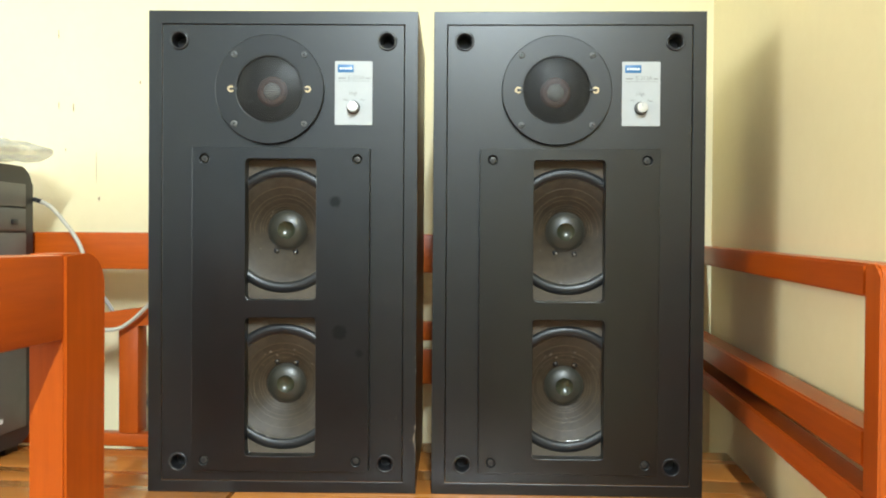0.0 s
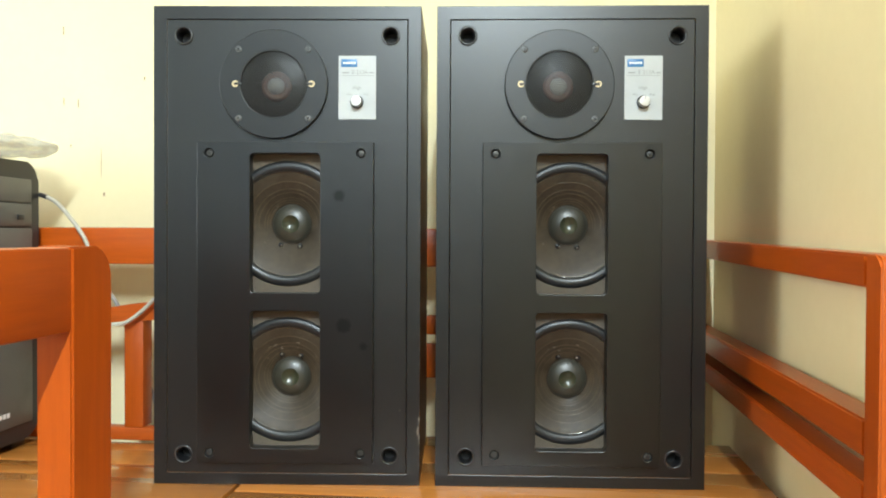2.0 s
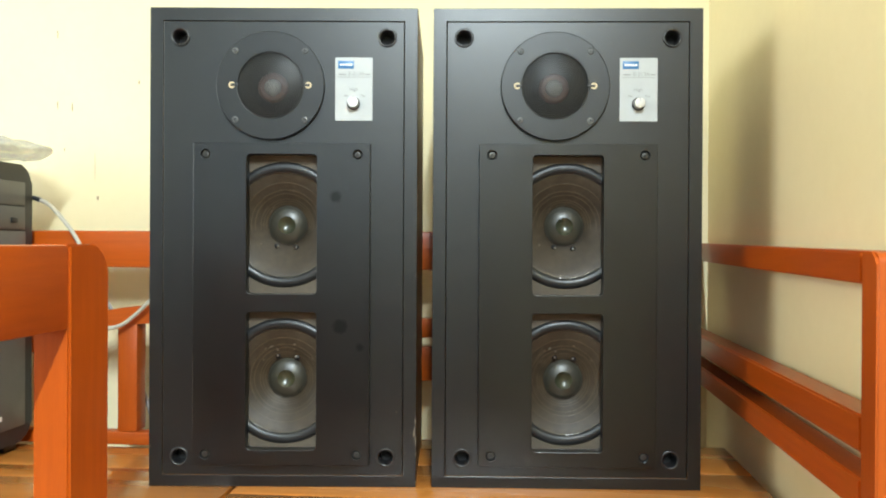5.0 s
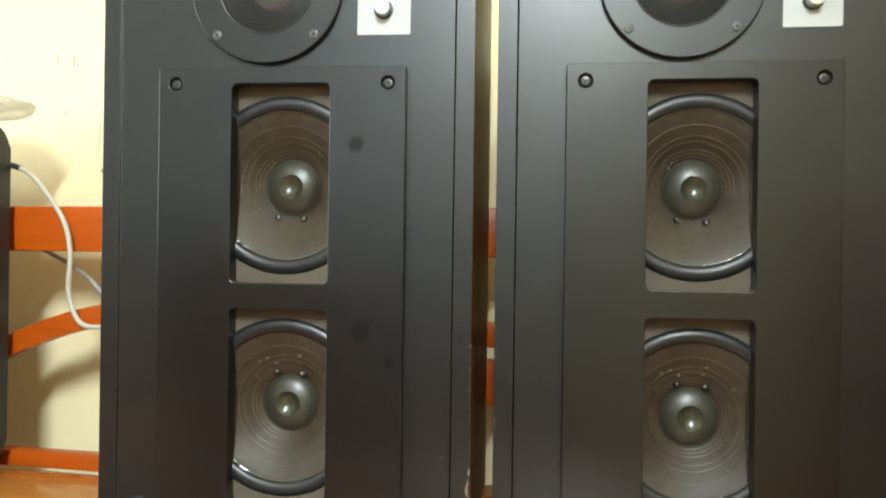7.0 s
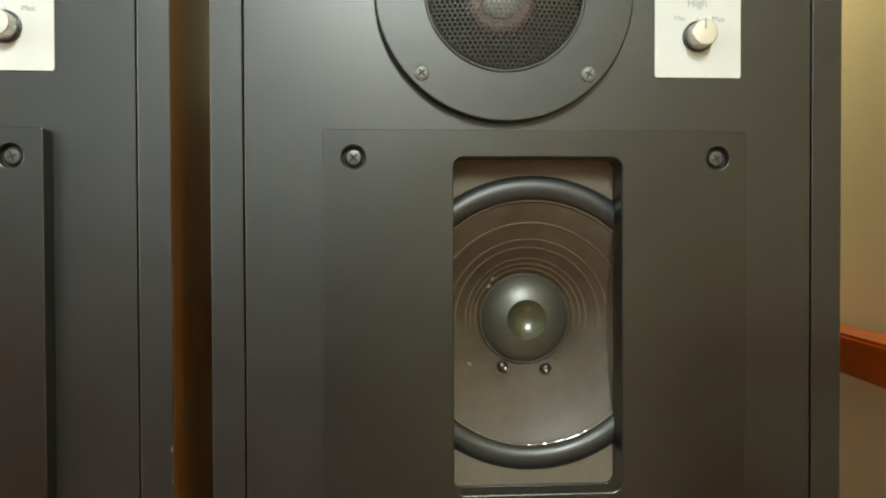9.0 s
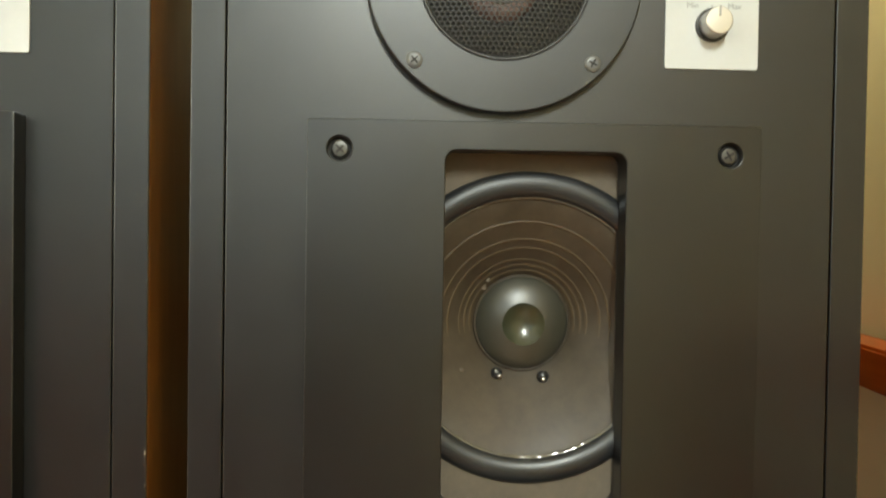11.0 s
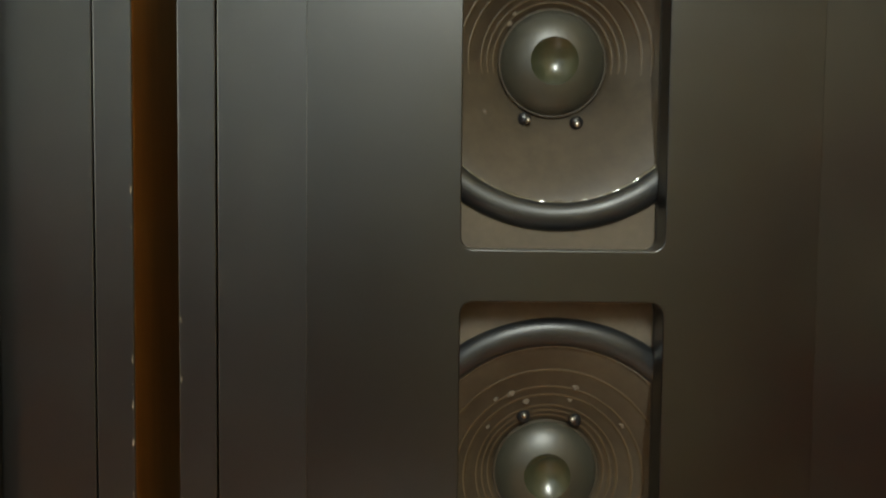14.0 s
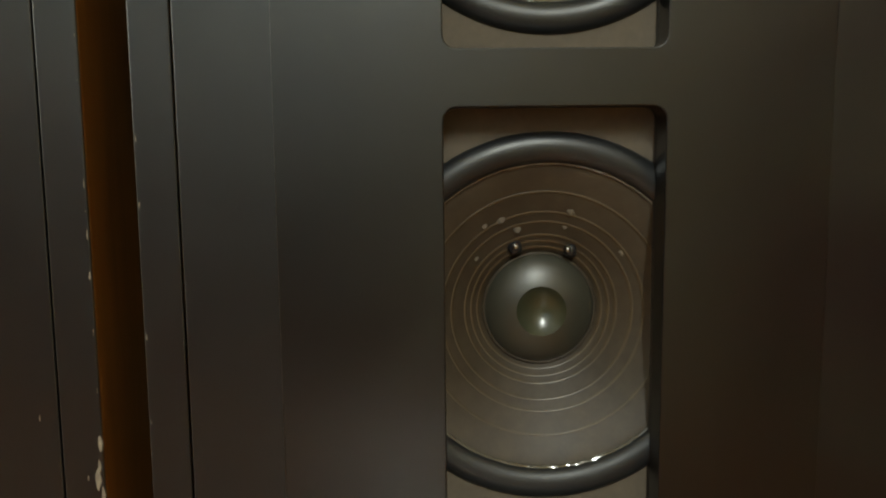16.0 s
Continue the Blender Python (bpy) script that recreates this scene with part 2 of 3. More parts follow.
def lettering(name, words, size, x, z, y, material):
    cu = bpy.data.curves.new(name, "FONT")
    cu.body, cu.size, cu.extrude, cu.align_x = words, size, 0.00008, "CENTER"
    tmp = new(name, cu)
    me = bpy.data.meshes.new_from_object(tmp.evaluated_get(bpy.context.evaluated_depsgraph_get()))
    bpy.data.objects.remove(tmp)
    me.transform(pose(x, y, z, 90, 0, 0))
    me.materials.clear()
    me.materials.append(material)
    return me


def tube(points, r, steps=12, sub=8):
    """A round cable through points, smoothed between them."""
    pts = [Vector(p) for p in points]
    line = []
    for i in range(len(pts) - 1):
        a, b = pts[max(i - 1, 0)], pts[i]
        c, d = pts[i + 1], pts[min(i + 2, len(pts) - 1)]
        for k in range(sub):
            t = k / sub
            line.append(0.5 * (2 * b + (c - a) * t + (2 * a - 5 * b + 4 * c - d) * t * t + (3 * b - a - 3 * c + d) * t ** 3))
    line.append(pts[-1])
    bm = bmesh.new()
    rings = []
    up = Vector((0.3, 1, 0.2)).normalized()
    for i, p in enumerate(line):
        d = (line[min(i + 1, len(line) - 1)] - line[max(i - 1, 0)]).normalized()
        u = d.cross(up).normalized()
        v = d.cross(u)
        rings.append([bm.verts.new(p + r * (u * math.cos(2 * math.pi * k / steps) + v * math.sin(2 * math.pi * k / steps))) for k in range(steps)])
    for a, b in zip(rings, rings[1:]):
        for k in range(steps):
            bm.faces.new((a[k], a[(k + 1) % steps], b[(k + 1) % steps], b[k]))
    bm.faces.new(rings[0])
    bm.faces.new(rings[-1])
    return bm


# ---------------------------------------------------------------- the room
BACK, SIDE, LEFT, FRONT, FLOOR, TOP = 0.385, 0.239, -2.8, -3.9, -0.42, 2.15
# upper edge of the added dark band that darkens low reflections
DARK_BAND_TOP = 0.42


WY0, WY1, WZ0, WZ1 = -2.15, -0.75, 0.35, 1.45


def pierced(x0, x1, y0, y1, z0, z1):
    """The side wall as four blocks round its window opening, one mesh."""
    bm = bmesh.new()
    for a, c, e, g in ((FRONT, y0, FLOOR, TOP), (y1, BACK, FLOOR, TOP), (y0, y1, FLOOR, z0), (y0, y1, z1, TOP)):
        vs = [bm.verts.new((x, y, z)) for x in (x0, x1) for y in (a, c) for z in (e, g)]
        for f in ((0, 1, 3, 2), (4, 6, 7, 5), (0, 4, 5, 1), (2, 3, 7, 6), (0, 2, 6, 4), (1, 5, 7, 3)):
            bm.faces.new([vs[k] for k in f])
    return bm


def room():
    t = 0.12
    for name, b, material in (
        ("wall_north", box(LEFT - t, SIDE + t, BACK, BACK + t, FLOOR, TOP), WALL),
        ("wall_east", box(SIDE, SIDE + t, FRONT, BACK, FLOOR, TOP), WALL),
        ("wall_west", pierced(LEFT - t, LEFT, WY0, WY1, WZ0, WZ1), WALL),
        # unseen: pale blue above, added dark band below, to grade the speakers' reflections
        ("wall_south", box(LEFT - t, SIDE + t, FRONT - t, FRONT, DARK_BAND_TOP, TOP), REFLECTED_BLUE),
        ("unseen_dark_band", box(LEFT - t, SIDE + t, FRONT - t, FRONT + 0.02, FLOOR, DARK_BAND_TOP, 0.004), REFLECTED_BROWN),
        ("floor", box(LEFT - t, SIDE + t, FRONT - t, BACK + t, FLOOR - t, FLOOR), TILE),
        ("ceiling", box(LEFT - t, SIDE + t, FRONT - t, BACK + t, TOP, TOP + t), CEIL),
    ):
        tagged(part(name, b, material), kind="structure")


room()

# window in the far side wall, with daylight behind it
window = empty("window_1", pose(LEFT - 0.06, 0, 0), "white framed window with daylight behind", "window", kind="structure")
for y0, y1, z0, z1 in ((WY0, WY1, WZ0, WZ0 + 0.05), (WY0, WY1, WZ1 - 0.05, WZ1), (WY0, WY0 + 0.05, WZ0 + 0.05, WZ1 - 0.05), (WY1 - 0.05, WY1, WZ0 + 0.05, WZ1 - 0.05), ((WY0 + WY1) / 2 - 0.025, (WY0 + WY1) / 2 + 0.025, WZ0 + 0.05, WZ1 - 0.05)):
    part("window_frame", box(-0.03, 0.03, y0 + 0.001, y1 - 0.001, z0 + 0.001, z1 - 0.001, 0.004), CEIL, window)
day = bpy.data.lights.new("daylight", "AREA")
day.shape, day.size, day.size_y, day.energy, day.color = "RECTANGLE", WY1 - WY0 - 0.1, WZ1 - WZ0 - 0.1, DAY_POWER, (0.88, 0.98, 1.0)
new("daylight", day).matrix_basis = look((LEFT - 0.10, (WY0 + WY1) / 2, (WZ0 + WZ1) / 2), (LEFT + 1, (WY0 + WY1) / 2, (WZ0 + WZ1) / 2))

# tube lamp high on the side wall, out beyond the sofa
LX, LY, LZ = SIDE, -2.2, 1.50
lamp = empty("tube_lamp", pose(LX, LY, LZ), "white fluorescent tube lamp fixed to the wall", "lamp")
part("lamp_housing", box(-0.035, -0.001, -0.62, 0.62, -0.03, 0.03, 0.006), CEIL, lamp)
tb = lathe([(0.0, -0.6), (0.013, -0.6), (0.013, 0.6), (0.0, 0.6)], 20)
bmesh.ops.translate(tb, vec=(-0.055, 0, 0), verts=tb.verts)
part("tube", tb, TUBE, lamp, "glowing white glass tube")
glow = bpy.data.lights.new("tube_light", "AREA")
glow.shape, glow.size, glow.size_y, glow.energy, glow.color = "RECTANGLE", 0.028, 1.18, TUBE_POWER, (0.77, 0.92, 1.0)
new("tube_light", glow).matrix_basis = pose(LX - 0.075, LY, LZ - 0.02, 0, 40, 0)
for y in (-0.605, 0.58):
    part("lamp_holder", box(-0.068, -0.034, y, y + 0.025, -0.02, 0.02, 0.004), CEIL, lamp)

# ---------------------------------------------------------------- loudspeakers
WIDE, HIGH, DEEP = 0.300, 0.537, 0.235
PROUD = 0.011
WOOFERS = ((0.0, 0.2940, 0), (0.0, 0.1180, 180))
TWX, TWZ = -0.0142, 0.4492


def cross_screw(name, r, head, material, parent, x, y, z, turn):
    """A pan-head screw with a cross recess, its head rising towards -y from y."""
    bm = lathe([(0, 0), (r, 0), (r, -head * 0.55), (r * 0.8, -head * 0.92), (r * 0.5, -head), (0, -head)], 24)
    s = part(name, bm, material, parent, "", pose(x, y, z, 0, turn, 0))
    # near-black bars on the head give the shade of the cross recess
    for a in (0, 90):
        sl = box(-r * 0.55, r * 0.55, -head - 0.00015, -head + 0.0002, -r * 0.1, r * 0.1)
        part("slot", sl, DARK, s, "", pose(0, 0, 0, 0, a, 0))
    return s


def woofer(parent, x, z, turn):
    m = pose(x, 0.0060, z, 0, turn, 0)
    g = part("woofer", sheet("woofer", [rect(-0.052, 0.052, -0.084, 0.084), circle(0, 0, 0.0695, 72)], 0, 0.003, GASKET, 0.0004), GASKET, parent, "card gasket woofer", m)
    # half-roll surround
    ro, ri = 0.0707, 0.0589
    roll = [(ro + 0.001, 0.0005)] + [((ro + ri) / 2 + (ro - ri) / 2 * math.cos(a), 0.0005 - 0.0042 * math.sin(a)) for a in (math.pi * i / 14 for i in range(15))] + [(ri - 0.001, 0.003)]
    part("surround", lathe(roll, 96), RUBBER, g, "black rubber half-roll surround", angle=60)
    # glue bead where the cone meets the surround
    bead = [(ri + 0.0002 + 0.0009 * math.cos(2 * math.pi * i / 8), 0.0006 + 0.0009 * math.sin(2 * math.pi * i / 8)) for i in range(8)]
    bm = lathe(bead, 260, True)
    for v in bm.verts:
        q = noise.noise(v.co * 320) + 0.8 * noise.noise(v.co * 900)
        v.co.x *= 1 + 0.007 * q
        v.co.z *= 1 + 0.007 * q
        v.co.y -= 0.0005 * q
    part("glue_bead", bm, GLUE, g, "shiny uneven glue bead", angle=28)
    # flared paper cone with pressed rings
    rc = 0.0222
    up = -1 if turn else 1
    prof = []
    for i in range(91):
        r = ri + 0.0005 - (ri - rc) * i / 90
        u = max(0.0, (ri - r) / (ri - rc))
        d = 0.0012 + 0.0225 * (u ** 1.25)
        prof.append((r, d))
    sink = 0.00016 if turn else 0.0009
    for rr in (0.0479, 0.0398, 0.0358, 0.0302, 0.0276, 0.0250):
        ring = []
        for i in range(6):
            r = rr + 0.00062 * math.cos(math.pi * i / 3)
            ring.append((r, 0.0012 + 0.0225 * max(0.0, (ri - r) / (ri - rc)) ** 1.25 + 0.00028 * math.sin(math.pi * i / 3)))
        bm = lathe(ring, 96, True)
        for v in bm.verts:
            # light catch put into the shape: rings stand out above, fade out below
            v.co.y += sink * max(0.0, 0.1 - up * v.co.z / rr)
        part("pressed_ring", bm, RING, g, angle=70)
    part("cone", lathe(prof, 96), CONE, g, "brown coated paper cone with pressed rings", angle=80)
    # dust cap: a dome with a dished middle
    dome = lambda r: 0.0242 - 0.0105 * math.sqrt(max(0, 1 - (r / 0.0229) ** 2))
    cap = part("dust_cap", lathe([(0.0225 - 0.0125 * i / 20, dome(0.0225 - 0.0125 * i / 20)) for i in range(21)], 64), CAP, g, "satin dark domed dust cap", angle=50)
    part("cap_dish", lathe([(0.0100 * (1 - i / 14), dome(0.0100 * (1 - i / 14)) + 0.0052 * (1 - (1 - i / 14) ** 2)) for i in range(15)], 64), DISH, cap, "glossy dark dished middle", angle=50)
    part("cap_rim", lathe([(0.0225 + 0.0006 * math.cos(2 * math.pi * i / 8), 0.0222 + 0.0008 * math.sin(2 * math.pi * i / 8)) for i in range(8)], 64, True), CONE, g, angle=60)
    # lead-out solder points and wires
    for sx, sz in ((-0.0119, -0.0238), (0.0102, -0.0252)):
        bm = bmesh.new()
        bmesh.ops.create_icosphere(bm, subdivisions=2, radius=0.0029)
        for v in bm.verts:
            v.co *= 1 + 0.25 * noise.noise(v.co * 700 + Vector((sx * 900, 0, 0)))
            v.co.y *= 0.6
        part("solder_point", bm, PLASTIC, g, "black blob over a soldered lead", pose(sx, 0.0185, sz))
        bm = bmesh.new()
        bmesh.ops.create_icosphere(bm, subdivisions=2, radius=0.0013)
        part("lead_end", bm, SOLDER, g, "", pose(sx * 0.94 + 0.0006, 0.0166, sz - 0.0008))
    # pale flecks of glue on the cone
    rnd = random.Random(int(z * 1000))
    flecks = [(-0.0099, 0.0330), (0.0088, 0.0336), (-0.0257, 0.0213), (0.0308, 0.0235), (0.0105, 0.0400), (-0.0230, 0.0347), (-0.0165, 0.0370)] if turn else [(-0.0165, 0.0205), (-0.0185, 0.0165), (-0.0290, -0.0215)]
    for fx, fz in flecks:
        fx, fz = fx * up, fz * up
        u = max(0.0, (ri - math.hypot(fx, fz)) / (ri - rc))
        bm = bmesh.new()
        bmesh.ops.create_icosphere(bm, subdivisions=2, radius=rnd.uniform(0.0009, 0.0017))
        for v in bm.verts:
            v.co *= 1 + 0.5 * noise.noise(v.co * 900 + Vector((fx * 500, 0, fz * 500)))
            v.co.y *= 0.3
        part("glue_fleck", bm, GASKET, g, "", pose(fx, 0.0012 + 0.0225 * u ** 1.25 - 0.0002, fz))
    return g


def hex_grille(radius, pitch, hole):
    """A domed steel sheet pierced by rows of round holes."""
    bm = bmesh.new()
    dz = pitch * math.sqrt(3) / 2
    rows = int(radius / dz) + 1
    lift = lambda x, z: -0.0050 * (1 - (x * x + z * z) / radius ** 2)
    for j in range(-rows, rows + 1):
        for i in range(-rows - 2, rows + 3):
            cx, cz = (i + 0.5 * (j % 2)) * pitch, j * dz
            if math.hypot(cx, cz) > radius - pitch * 0.3:
                continue
            ho, hi = [], []
            for k in range(6):
                a = radians(30 + 60 * k)
                x, z = cx + pitch / math.sqrt(3) * math.cos(a), cz + pitch / math.sqrt(3) * math.sin(a)
                ho.append(bm.verts.new((x, lift(x, z), z)))
                x, z = cx + hole * math.cos(a), cz + hole * math.sin(a)
                hi.append(bm.verts.new((x, lift(x, z), z)))
            lo = [bm.verts.new(v.co + Vector((0, 0.0005, 0))) for v in hi]
            for k in range(6):
                n = (k + 1) % 6
                bm.faces.new((ho[k], ho[n], hi[n], hi[k]))
                bm.faces.new((hi[k], hi[n], lo[n], lo[k]))
    return bm


def tweeter(parent):
    R, r = 0.0605, 0.0372
    m = pose(TWX, 0, TWZ)
    t = part("tweeter", sheet("tweeter", [circle(0, 0, R, 96), circle(0, 0, r, 72)], -0.0058, 0.0056, FLANGE, 0.0009), FLANGE, parent, "round black tweeter flange", m)
    part("grille", hex_grille(r - 0.0004, 0.00235, 0.00106), BLACKSTEEL, t, "black pierced steel grille", pose(0, -0.0050, 0), angle=20)
    part("grille_rim", lathe([(r - 0.0002 + 0.0008 * math.cos(2 * math.pi * i / 8), -0.0052 + 0.001 * math.sin(2 * math.pi * i / 8)) for i in range(8)], 72, True), BLACKSTEEL, t, angle=60)
    part("cone", lathe([(r + 0.0002, 0.001), (0.033, 0.0015), (0.028, 0.004), (0.022, 0.008), (0.0175, 0.011), (0.0165, 0.0115)], 64), TWFELT, t, "dark felt tweeter cone", angle=60)
    part("inner_cone", lathe([(0.0172, 0.0112), (0.0155, 0.0078), (0.0125, 0.0072), (0.0092, 0.0086)], 48), TWCONE, t, "reddish brown inner ring", angle=60)
    part("dome", lathe([(0.0098 * math.sin(a), 0.0092 - 0.0052 * math.cos(a)) for a in (math.pi / 2 * (1 - i / 12) for i in range(13))], 48), TWDOME, t, "pale grey dome", angle=60)
    for s in (-1, 1):
        c = part("terminal", sheet("terminal", [circle(0, 0, 0.0037, 24), circle(0, 0, 0.0018, 20)], -0.0066, 0.001, CREAM, 0.0002), CREAM, t, "cream plastic terminal ring", pose(s * 0.0425, 0, 0))
        part("tab", box(-0.004, 0.004, -0.0070, -0.0059, -0.0014, 0.0014, 0.0003), BLACKSTEEL, c, "", pose(-s * 0.0035, 0, 0))
    for x in (-0.0388, 0.0388):
        for z in (-0.0383, 0.0383):
            cross_screw("screw", 0.0036, 0.0012, GREYSCREW, t, x, -0.0057, z, 20 + 900 * x + 700 * z)
    return t


def control_label(parent):
    x0, x1, z0, z1 = 0.0577, 0.0995, 0.4107, 0.4815
    p = part("label_plate", sheet("label_plate", [rect(x0, x1, z0, z1, 0.0012)], -0.0010, 0.0011, LABEL, 0.0002), LABEL, parent, "white enamel control plate with a blue badge")
    y = -0.0011
    part("badge", box(x0 + 0.003, x0 + 0.0208, y - 0.00012, y + 0.0001, z1 - 0.0125, z1 - 0.0038, 0.00005), BLUE, p, "blue badge")
    for k in range(5):
        xx = x0 + 0.0052 + k * 0.0029
        part("badge_mark", box(xx, xx + 0.0021, y - 0.00026, y - 0.0001, z1 - 0.0093, z1 - 0.0070), WHITEINK, p)
    part("model_text", lettering("model_text", "E-213A", 0.0062, x0 + 0.0238, z1 - 0.0202, y, INK), INK, p)
    part("small_print", box(x0 + 0.0040, x0 + 0.0118, y - 0.0001, y + 0.0001, z1 - 0.0196, z1 - 0.0182), INK, p)
    part("small_print", box(x0 + 0.0345, x0 + 0.0390, y - 0.0001, y + 0.0001, z1 - 0.0196, z1 - 0.0182), INK, p)
    part("rule", box(x0 + 0.003, x1 - 0.003, y - 0.0001, y + 0.0001, z1 - 0.0222, z1 - 0.0218), INK, p)
    part("high_text", lettering("high_text", "High", 0.0052, x0 + 0.0205, z1 - 0.0372, y, INK), INK, p)
    part("min_text", lettering("min_text", "Min", 0.0037, x0 + 0.0120, z1 - 0.0440, y, INK), INK, p)
    part("max_text", lettering("max_text", "Max", 0.0037, x0 + 0.0308, z1 - 0.0440, y, INK), INK, p)
    part("pointer_mark", box(x0 + 0.0204, x0 + 0.0209, y - 0.0001, y + 0.0001, z1 - 0.0448, z1 - 0.0425), INK, p)
    kx, kz = x0 + 0.0207, z1 - 0.0515
    # black disc under the knob puts its shadow into the colour
    part("knob_shadow_ring", lathe([(0.0, -0.0012), (0.0074, -0.0012), (0.0074, -0.0025), (0, -0.0025)], 40), PLASTIC, p, "black ring standing in for the knob's shadow", pose(kx, 0, kz))
    k = part("knob", lathe([(0.0, -0.002), (0.0062, -0.002), (0.0060, -0.0105), (0.0056, -0.0110), (0, -0.0112)], 48), SILVER, p, "brushed aluminium knob", pose(kx, 0, kz))
    part("pointer", box(-0.0004, 0.0004, -0.0115, -0.0108, 0.0015, 0.0062, 0.0001), INK, k)


def speaker(m, label, board, chips, seed):
    s = empty("bookshelf_speaker", m, label, "loudspeaker", "pair of loudspeakers")
    w, h = WIDE / 2, HIGH
    part("cabinet", sheet("cabinet", [rect(-w, w, 0, h), rect(-w + 0.014, w - 0.014, 0.014, h - 0.014)], 0.0012, DEEP - 0.002, VENEER, 0.0005), VENEER, s, "brown wood-grain cabinet sides")
    part("back_panel", box(-w + 0.0143, w - 0.0143, DEEP - 0.022, DEEP - 0.008, 0.0143, h - 0.0143), DARK, s)
    gx, g0, g1 = 0.1352, 0.0128, 0.5222
    part("front_frame", sheet("front_frame", [rect(-w, w, 0, h), rect(-gx, gx, g0, g1)], -0.0002, 0.0013, PAINT, 0.0005), PAINT, s, "matt black front edge frame")
    j = 0.0007
    holes = [circle(sx * 0.1158, z, 0.0098, 32) for sx in (-1, 1) for z in (0.0335, 0.5038)]
    part("baffle", sheet("baffle", [rect(-gx + j, gx - j, g0 + j, g1 - j), rect(-0.0394, 0.0394, 0.2164, 0.3723, 0.0048), rect(-0.0394, 0.0394, 0.0433, 0.1972, 0.0048), circle(TWX, TWZ, 0.050, 48)] + holes, 0, 0.0036, PAINT, 0.0005), PAINT, s, "matt black baffle")
    # sockets that once held the cloth cover
    for sx in (-1, 1):
        for z in (0.0335, 0.5038):
            c = part("cover_socket", lathe([(0.0104, 0.0002), (0.0107, -0.0012), (0.0100, -0.0019), (0.0088, -0.0018), (0.0078, -0.0008), (0.0072, 0.004), (0.0066, 0.016)], 40), PLASTIC, s, "black plastic socket", pose(sx * 0.1158, 0, z), 50)
            # near-black disc closes the socket, coloured as the shade deep inside
            part("socket_shade", lathe([(0.0067, 0.0155), (0, 0.0155)], 32), DARK, c)
    # board over the woofers
    pb = PROUD
    lay = [rect(-0.0980, 0.0980, 0.0268, 0.3843, 0.0008, 2), rect(-0.039, 0.039, 0.2168, 0.3719, 0.0048), rect(-0.039, 0.039, 0.0437, 0.1968, 0.0048)]
    lay += [circle(x, z, 0.0054, 28) for x in (-0.0842, 0.0842) for z in (0.0387, 0.3716)]
    b = part("woofer_board", sheet("woofer_board", lay, -pb, pb - 0.0003, board, 0.0005), board, s, "thick black board with two window cut-outs")
    for x in (-0.0842, 0.0842):
        for z in (0.0387, 0.3716):
            # well coloured near-black for the shade around the screw head
            part("screw_well", lathe([(0.0054, -pb + 0.001), (0.0053, -pb + 0.0035), (0, -pb + 0.0037)], 28), DARK, b, "", pose(x, 0, z))
            cross_screw("screw", 0.0040, 0.0022, STEEL, b, x, -pb + 0.0036, z, 15 + 1700 * x + 300 * z + seed * 20)
    for x, z, turn in WOOFERS:
        woofer(s, x, z, turn)
    part("recess_wall", sheet("recess_wall", [rect(-0.06, 0.06, 0.030, 0.385), rect(-0.0394, 0.0394, 0.2164, 0.3723, 0.0048), rect(-0.0394, 0.0394, 0.0433, 0.1972, 0.0048)], 0.0037, 0.0022, PAINT, 0.0002), PAINT, s)
    tweeter(s)
    control_label(s)
    # flakes where the edge paint has chipped off
    rnd = random.Random(seed)
    for x, z, size in chips:
        bm = bmesh.new()
        n = 7
        ring = [bm.verts.new((size * 0.28 * rnd.uniform(0.3, 1) * math.cos(2 * math.pi * i / n), 0, size * rnd.uniform(0.5, 1.2) * math.sin(2 * math.pi * i / n))) for i in range(n)]
        top = [bm.verts.new(v.co * 0.8 + Vector((0, -0.0003, 0))) for v in ring]
        bm.faces.new(top)
        for i in range(n):
            bm.faces.new((ring[i], ring[(i + 1) % n], top[(i + 1) % n], top[i]))
        part("edge_chip", bm, RAWEDGE, s, "bare pale chip in the paint", pose(x, -PROUD + 0.0004 if abs(x) < 0.06 and z > 0.03 else -0.0002, z))
    return s


rnd = random.Random(5)
CHIPS_L = [(0.1493, 0.005 + 0.24 * rnd.random() ** 1.6, 0.0004 + 0.0019 * rnd.random() ** 3) for _ in range(20)] + [(rnd.uniform(-0.1, 0.15), 0.0010, rnd.uniform(0.0006, 0.0014)) for _ in range(16)]
CHIPS_L += [(0.1490, 0.0750, 0.0046), (0.1484, 0.0655, 0.0030), (0.1478, 0.0600, 0.0052), (0.1492, 0.0545, 0.0040), (0.1470, 0.0610, 0.0026), (0.1440, 0.0612, 0.0014), (0.1495, 0.0480, 0.0036), (0.1278, 0.0850, 0.0016)]
CHIPS_R = [(-0.1491, rnd.uniform(0.02, 0.20), rnd.uniform(0.0006, 0.0018)) for _ in range(7)] + [(rnd.uniform(-0.15, 0.1), 0.0010, rnd.uniform(0.0006, 0.0013)) for _ in range(8)] + [(0.0394, 0.0800, 0.0016), (0.0412, 0.0770, 0.0011), (0.0445, 0.0640, 0.0007)]
STAINED = stained(PLATE, ((0.0600, 0.3250, 0.0062), (0.0655, 0.1812, 0.0080), (0.0875, 0.1580, 0.0042)))
right_speaker = speaker(pose(0, 0, 0.0, 0, 0, 4.2), "black loudspeaker with clean front board on the wooden seat", PLATE, CHIPS_R, 3)
left_speaker = speaker(ROOM @ pose(-0.3174, -0.0040, 0, 0, 0, 1.25), "black loudspeaker with two dark stains on its front board", STAINED, CHIPS_L, 8)

